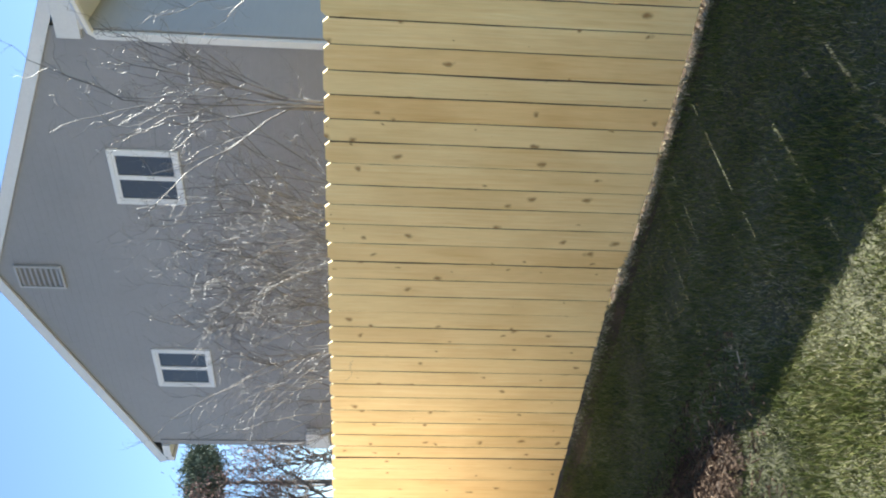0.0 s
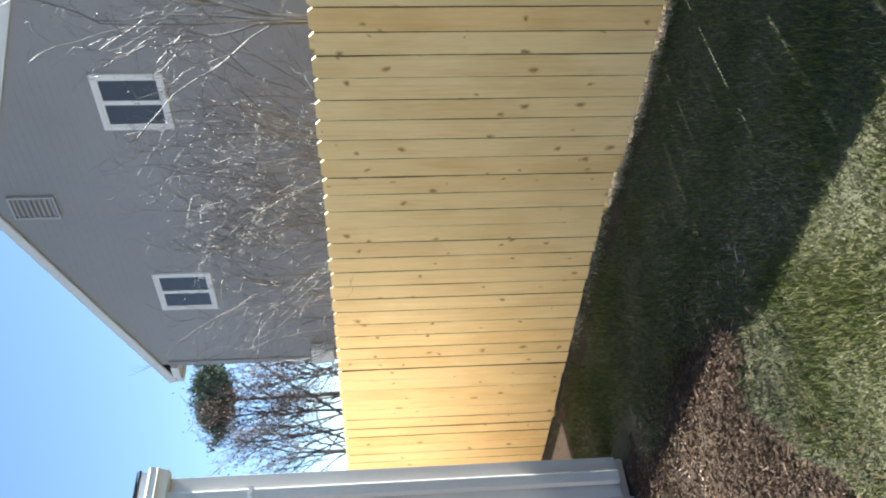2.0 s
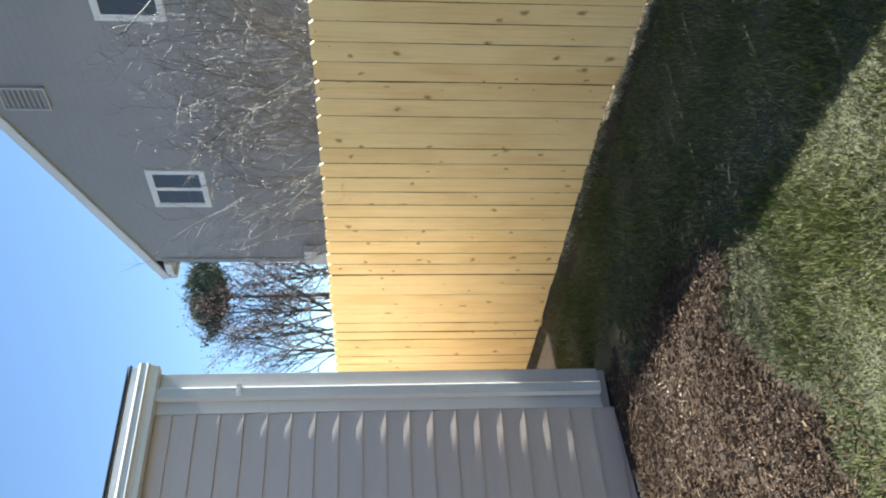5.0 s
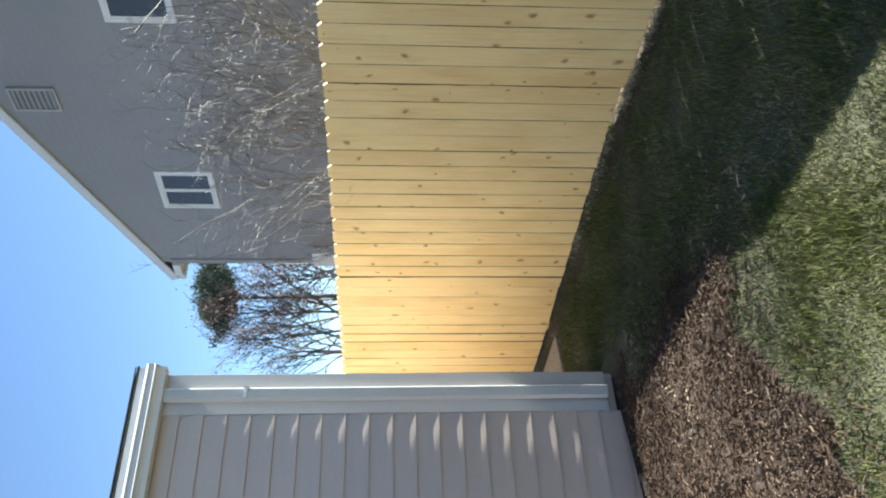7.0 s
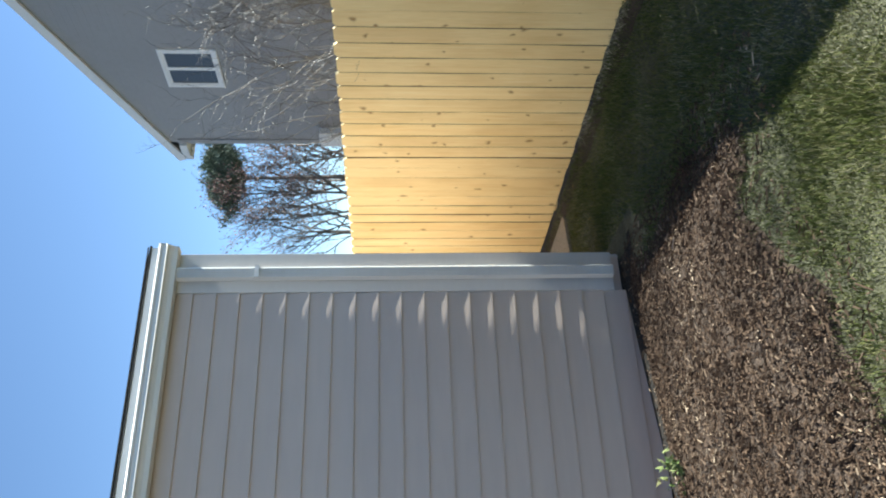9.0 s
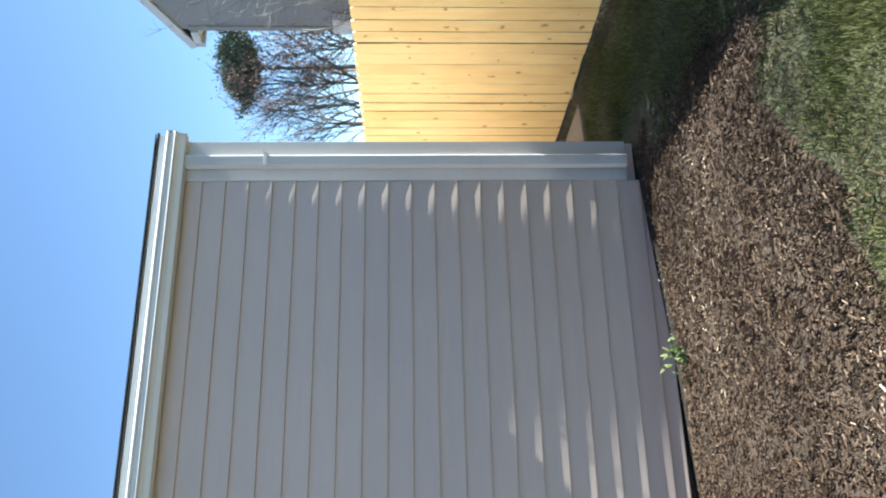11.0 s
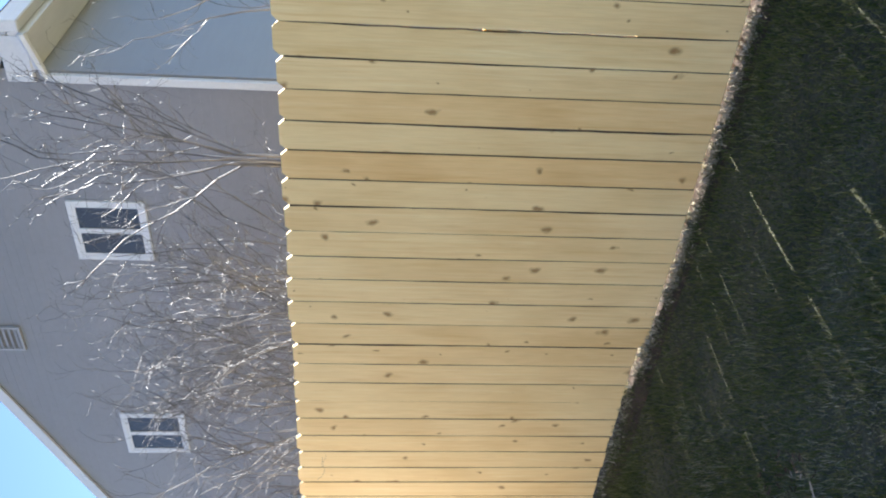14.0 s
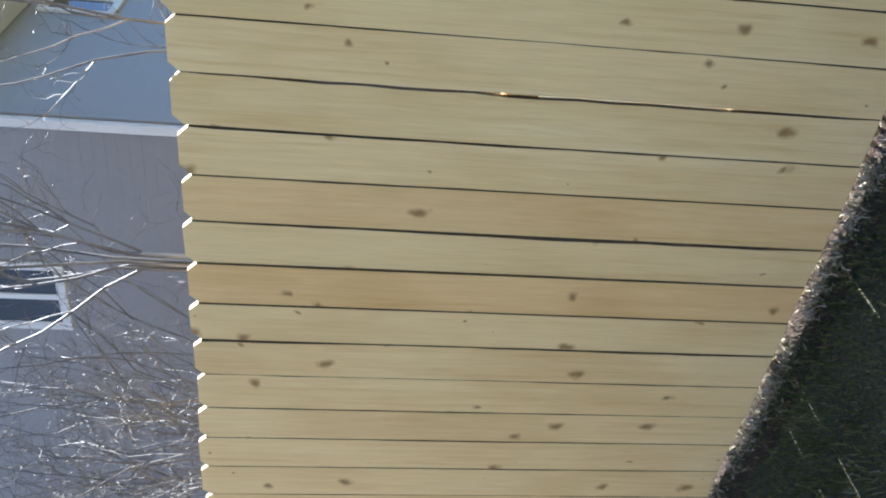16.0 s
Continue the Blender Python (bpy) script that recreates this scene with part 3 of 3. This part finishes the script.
def window_unit(parent, put, cx, z0, z1, w, y, axis="y"):
    """A sash window with casing, two lights side by side and a sill. axis x: set in a wall that faces +x."""
    def q(lo, hi):
        if axis == "y":
            return (cx + lo[0], y - hi[1], lo[2]), (cx + hi[0], y - lo[1], hi[2])
        return (y + lo[1], cx + lo[0], lo[2]), (y + hi[1], cx + hi[0], hi[2])

    def piece(name, lo, hi, mat, par, bevel=0.0, label=""):
        a, b = q(lo, hi)
        return box(name, a, b, mat, par, bevel, label)
    h = w / 2
    t = 0.055
    bm = bmesh.new()
    for lo, hi in (((-h, -0.01, z1 - t), (h, 0.03, z1)), ((-h, -0.01, z0), (h, 0.035, z0 + t)), ((-h, -0.01, z0 + t), (-h + t, 0.03, z1 - t)), ((h - t, -0.01, z0 + t), (h, 0.03, z1 - t))):
        a, b = q(lo, hi)
        add_box(bm, a, b, 0.004)
    win = put(part("window", bm, FAR_TRIM, parent, "white framed two-light window"))
    i = t
    sash = bmesh.new()
    s = 0.03
    for lo, hi in (((-h + i, -0.01, z1 - i - s), (h - i, 0.022, z1 - i)), ((-h + i, -0.01, z0 + i), (h - i, 0.022, z0 + i + s)), ((-h + i, -0.01, z0 + i + s), (-h + i + s, 0.022, z1 - i - s)),
                   ((h - i - s, -0.01, z0 + i + s), (h - i, 0.022, z1 - i - s)), ((-0.03, -0.01, z0 + i + s), (0.03, 0.025, z1 - i - s))):
        a, b = q(lo, hi)
        add_box(sash, a, b)
    part("sash", sash, FAR_TRIM, win)
    piece("pane", (-h + i + s, 0.004, z0 + i + s), (-0.03, 0.010, z1 - i - s), GLASS, win)
    piece("pane", (0.03, 0.004, z0 + i + s), (h - i - s, 0.010, z1 - i - s), GLASS, win)
    return win


def build_far_house():
    house = thing("neighbour_house", "two-storey blue-grey sided house with white trim", "house", at=(HX0, YH, GZ))
    inv = Matrix.Translation((-HX0, -YH, -GZ))

    def put(ob):
        ob.matrix_basis = inv
        return ob
    yb = YH + 11.5

    gable = [(HX0, GZ), (HX1, GZ), (HX1, HE + 0.13), (APX, APZ + 0.13), (HX0, HE + 0.13)]
    put(prism("wall", gable, 1, YH, yb, FAR_SIDING, house, "grey lap siding wall"))
    # lap lines: each course a thin wedge on the gable
    z = 1.6
    k = 0
    while z < APZ - 0.1:
        def span(zz):
            if zz <= HE:
                return HX0, HX1
            f = (zz - HE) / (APZ - HE)
            return HX0 + (APX - HX0) * f, HX1 + (APX - HX1) * f
        a0, b0 = span(z)
        a1, b1 = span(z + 0.10)
        bm = bmesh.new()
        v = [bm.verts.new(c) for c in ((a0, YH - 0.0035, z), (b0, YH - 0.0035, z), (b1, YH - 0.001, z + 0.10), (a1, YH - 0.001, z + 0.10), (a0, YH + 0.002, z), (b0, YH + 0.002, z))]
        bm.faces.new((v[0], v[1], v[2], v[3]))
        bm.faces.new((v[0], v[4], v[5], v[1]))
        put(part("siding_board", bm, FAR_SIDING, house))
        z += 0.10
    # corner boards
    for x0 in (HX0 - 0.012, HX1 - 0.09):
        put(box("corner_board", (x0, YH - 0.022, GZ), (x0 + 0.10, YH - 0.002, HE), FAR_SIDING, house))
    # rakes
    def rake(ax, az, bx, bz, w, name, mat, dy0, dy1, up=0.0):
        d = Vector((bx - ax, 0, bz - az)).normalized()
        nrm = Vector((-d.z, 0, d.x)) if d.x < 0 else Vector((d.z, 0, -d.x))
        if nrm.z > 0:
            nrm = -nrm
        a, b = Vector((ax, 0, az)) - nrm * up, Vector((bx, 0, bz)) - nrm * up
        out = [(a.x, a.z), (b.x, b.z), (b.x + nrm.x * w, b.z + nrm.z * w), (a.x + nrm.x * w, a.z + nrm.z * w)]
        return put(prism(name, out, 1, dy0, dy1, mat, house))
    sl = (APZ - HE) / (APX - HX0)
    slr = (APZ - HE) / (HX1 - APX)
    lo_l = (HX0 - 0.46, HE - 0.46 * sl + 0.24)
    lo_r = (HX1 + 0.46, HE - 0.46 * slr + 0.24)
    ap = (APX, APZ + 0.24)
    for lo in (lo_l, lo_r):
        rake(ap[0], ap[1], lo[0], lo[1], 0.14, "rake_board", FAR_TRIM, YH - 0.046, YH - 0.012, 0.02)
        rake(ap[0], ap[1], lo[0], lo[1], 0.036, "roof", SHINGLE, YH - 0.010, yb + 0.2, 0.03)
    # eave returns and gutters
    put(box("eave_box", (HX0 - 0.30, YH - 0.07, HE - 0.14), (HX0 - 0.005, yb, HE - 0.02), FAR_TRIM, house, 0.004, "white boxed eave"))
    put(box("gutter", (HX0 - 0.41, YH - 0.06, HE - 0.17), (HX0 - 0.305, yb, HE - 0.06), FAR_TRIM, house, 0.01, "white gutter"))
    put(box("eave_box", (HX1 + 0.004, YH - 0.06, HE - 0.24), (HX1 + 0.40, yb, HE - 0.06), FAR_TRIM, house, 0.004, "white boxed eave"))
    put(box("gutter", (HX1 + 0.404, YH - 0.09, HE - 0.18), (HX1 + 0.52, yb, HE + 0.02), FAR_TRIM, house, 0.01, "white gutter"))
    put(box("eave_return", (HX1 - 0.10, YH - 0.075, HE - 0.21), (HX1 + 0.36, YH - 0.015, HE + 0.04), FAR_TRIM, house, 0.004, "white eave return"))
    # downspout at the near corner
    bm = bmesh.new()
    add_box(bm, (HX1 - 0.09, YH - 0.090, 0.0), (HX1 - 0.01, YH - 0.026, HE - 0.36), 0.006)
    put(part("downspout", bm, FAR_TRIM, house, "white downspout"))
    pts = [Vector((HX1 - 0.05, YH - 0.058, HE - 0.37)), Vector((HX1 - 0.02, YH - 0.06, HE - 0.31)), Vector((HX1 + 0.40, YH - 0.1, HE - 0.2))]
    vs, fs = [], []
    tube(vs, fs, pts, 0.04, 0.04, 6)
    put(raw("elbow", vs, fs, FAR_TRIM, house))
    # gable windows
    window_unit(house, put, -5.573, 3.815, 4.635, 0.79, YH)
    window_unit(house, put, -8.953, 3.815, 4.635, 0.80, YH)
    # louvred vent
    vent = put(box("vent", (-7.37, YH - 0.010, 5.56), (-7.05, YH - 0.007, 6.09), FAR_SIDING, house, 0.0, "grey louvred gable vent"))
    for lo, hi in (((-7.40, 5.53), (-7.02, 5.56)), ((-7.40, 6.09), (-7.02, 6.12)), ((-7.40, 5.56), (-7.37, 6.09)), ((-7.05, 5.56), (-7.02, 6.09))):
        box("frame", (lo[0], YH - 0.045, lo[1]), (hi[0], YH - 0.006, hi[1]), VENT_GREY, vent, 0.003)
    for i in range(8):
        z0 = 5.575 + i * 0.066
        prism("slat", [(YH - 0.012, z0 + 0.042), (YH - 0.042, z0), (YH - 0.042, z0 + 0.006), (YH - 0.012, z0 + 0.048)], 0, -7.37, -7.05, VENT_GREY, vent)
    # side wall windows
    for cy in (7.02, 8.82, 12.28):
        window_unit(house, put, cy, 3.69, 4.45, 0.82, HX1, "x")
    # meter box low on the gable
    put(box("meter_box", (-10.68, YH - 0.14, 2.16), (-10.33, YH - 0.008, 2.52), FAR_TRIM, house, 0.01, "pale grey meter box"))


build_far_house()


# ---- bare shrubs behind the fence ----
def shrub(name, label, seed, x, y, stems, height, spread, twig=3, lean=(0, 0), base=0.5, loose=1.0):
    rng = random.Random(seed)
    top = thing(name, label, "shrub", "bare shrubs behind the fence", at=(x, y, GZ))
    spec = [(4, 0.42, 0.56, 0.10), (5, 0.6, 0.48, 0.18), (twig, 0.85, 0.42, 0.26), (0, 0, 0, 0.34)]
    for k in range(stems):
        verts, faces = [], []
        a = 2 * math.pi * (k + rng.random()) / stems
        way = Vector((math.cos(a) * spread + lean[0], math.sin(a) * spread * 0.6 + lean[1], 1.0))
        start = Vector((math.cos(a) * 0.05 * loose, math.sin(a) * 0.05 * loose, 0.0))
        mid = start + Vector((way.x * 0.15 * loose, way.y * 0.15 * loose, base + (1 - loose) * rng.uniform(-0.12, 0.12)))
        tube(verts, faces, [start, (start + mid) / 2 + Vector((rng.gauss(0, 0.02), 0, 0)), mid], 0.009, 0.006, 5)
        grow(rng, verts, faces, mid, way, (height - base) * 0.52 * rng.uniform(0.85, 1.15), 0.006, 0, spec)
        raw("stem", verts, faces, TWIG, top)


A = "bare multi-stemmed shrub with slender grey branches"
B = "dense bare shrub with pale fine twigs"
shrub("bare_shrub", A, 12, -2.07, 0.42, 8, 3.5, 0.42, 4, base=2.12, loose=0.25)
shrub("bare_shrub", B, 6, -3.25, 0.75, 13, 3.45, 0.22, 6, base=1.1)
shrub("bare_shrub", B, 16, -3.75, 0.85, 13, 3.5, 0.22, 6, base=1.1)
shrub("bare_shrub", B, 17, -4.3, 0.8, 12, 3.4, 0.22, 6, (-0.1, 0), base=1.0)
shrub("bare_shrub", "sparse bare shrub leaning away over the fence", 7, -5.0, 0.75, 5, 3.4, 0.3, 3, (-0.35, 0), base=1.4)
shrub("bare_shrub", A, 9, -1.25, 0.55, 4, 3.2, 0.32, 4, base=1.5)
shrub("bare_shrub", A, 10, -0.55, 0.7, 4, 3.1, 0.32, 4, base=1.5)


# ---- distant trees ----
def bare_tree(seed, x, y, height, spread, buds=0):
    rng = random.Random(seed)
    top = thing("bare_tree", "tall bare deciduous tree with dark limbs", "tree", "bare trees in the distance", at=(x, y, GZ))
    verts, faces = [], []
    spec = [(4, 0.36, 0.72, 0.05), (4, 0.45, 0.66, 0.08), (5, 0.6, 0.55, 0.11), (0, 0, 0, 0.18)]
    lean = Vector((rng.gauss(0, 0.05), rng.gauss(0, 0.05), 1))
    tube(verts, faces, [Vector((0, 0, 0)), lean * (height * 0.14), lean * (height * 0.26)], 0.085, 0.065, 6)
    raw("trunk", verts, faces, WOOD_DARK, top)
    verts, faces = [], []
    for _ in range(3):
        way = lean + Vector((rng.gauss(0, 0.3), rng.gauss(0, 0.3), 0))
        grow(rng, verts, faces, lean * (height * rng.uniform(0.16, 0.26)), way, height * 0.30, 0.05, 0, spec)
    raw("crown", verts, faces, WOOD_DARK, top)
    if buds:
        bv, bf = [], []
        for _ in range(buds):
            v = rng.choice(verts)
            if v.z < height * 0.35:
                continue
            p = v + Vector((rng.gauss(0, 0.12), rng.gauss(0, 0.12), rng.gauss(0, 0.12)))
            blade(rng, bv, bf, p.x, p.y, p.z, rng.uniform(0.05, 0.09), 0.5, rng.uniform(0.03, 0.06))
        tagged(raw("bud_haze", bv, bf, BUD, top, "reddish spring buds"), kind="stuff")


def pine_tree(seed, x, y, height, crown):
    rng = random.Random(seed)
    top = thing("pine_tree", "tall dark green pine with a rounded crown", "tree", at=(x, y, GZ))
    verts, faces = [], []
    trunk, _ = limb(rng, Vector((0, 0, 0)), Vector((0, 0, 1)), height * 0.93, 0.015, 7)
    tube(verts, faces, trunk, 0.11, 0.05, 6)
    nv, nf = [], []
    lobes = [Vector((rng.gauss(0, crown * 0.30), rng.gauss(0, crown * 0.30), height * rng.uniform(0.875, 0.965))) for _ in range(26)]
    for lobe in lobes:
        tube(verts, faces, [Vector((0, 0, lobe.z - 0.5)), lobe * 0.6 + Vector((0, 0, lobe.z * 0.4 - 0.25)), lobe], 0.05, 0.015, 4)
        size = rng.uniform(0.22, 0.34)
        for _ in range(16):
            cc = lobe + Vector((rng.gauss(0, size), rng.gauss(0, size), rng.gauss(0, size * 0.55)))
            for _ in range(60):
                p = cc + Vector((rng.gauss(0, 1), rng.gauss(0, 1), rng.gauss(0, 0.8))) * 0.12
                blade(rng, nv, nf, p.x, p.y, p.z, rng.uniform(0.08, 0.16), 0.7, rng.uniform(0.03, 0.06))
    raw("trunk", verts, faces, WOOD_DARK, top)
    raw("crown", nv, nf, PINE_LEAF, top, "dark green needles")


pine_tree(41, -25.2, 13.4, 8.05, 1.3)
for seed, across, away, h, buds in ((51, 1.9, 0.8, 7.6, 1600), (52, 1.1, -0.6, 7.9, 2600), (53, 0.3, 1.2, 8.5, 2400), (54, -0.5, 0.2, 9.2, 1500),
                                     (55, -1.2, -0.7, 8.6, 500), (56, -2.0, 0.6, 8.2, 200)):
    bare_tree(seed, -25.3 + 0.57 * across - 0.82 * away, 13.3 + 0.82 * across + 0.57 * away, h * 1.07, 1, buds)



def small_plant():
    """A low leafy plant in the mulch."""
    rng = random.Random(71)
    x, y = -3.53, -2.74
    top = thing("bedding_plant", "small leafy green and cream plant in the mulch", "plant", at=(x, y, ground_height(x, y)))
    sv, sf, lv, lf = [], [], [], []
    for k in range(14):
        a = rng.uniform(0, 2 * math.pi)
        pts, d = limb(rng, Vector((0, 0, 0.0)), Vector((math.cos(a) * 0.8, math.sin(a) * 0.8, 1)), rng.uniform(0.07, 0.16), 0.15, 4)
        tube(sv, sf, pts, 0.003, 0.0015, 4)
        for p in pts[1:]:
            for _ in range(2):
                blade(rng, lv, lf, p.x, p.y, p.z, rng.uniform(0.025, 0.05), 0.75, rng.uniform(0.012, 0.022))
    raw("stem", sv, sf, TWIG, top)
    raw("foliage", lv, lf, LEAF, top, "green and cream leaves")


small_plant()


def fallen_leaf(x, y, turn):
    """A curled pale leaf lying on the lawn."""
    bm = bmesh.new()
    rows = []
    for i in range(6):
        u = i / 5
        w = 0.016 * math.sin(math.pi * min(0.96, 0.06 + u)) + 0.001
        c = 0.010 * (u - 0.5) ** 2 * 4
        rows.append([bm.verts.new((0.055 * (u - 0.5), side * w, c + 0.006 * abs(side) + t)) for t in (0.0, 0.0012) for side in (-1, 0, 1)])
    for a, b in zip(rows, rows[1:]):
        for k in range(2):
            bm.faces.new((a[k], b[k], b[k + 1], a[k + 1]))
            bm.faces.new((a[k + 3], a[k + 4], b[k + 4], b[k + 3]))
        bm.faces.new((a[0], a[3], b[3], b[0]))
        bm.faces.new((a[2], b[2], b[5], a[5]))
    ob = part("fallen_leaf", bm, PALE_LEAF)
    ob.matrix_basis = pose(x, y, ground_height(x, y) + 0.024, 8, -6, turn) @ Matrix.Diagonal((0.6, 0.6, 0.6, 1))
    tagged(ob, "pale dry curled leaf lying on the lawn", "leaf")


fallen_leaf(-1.19, -2.06, 35)
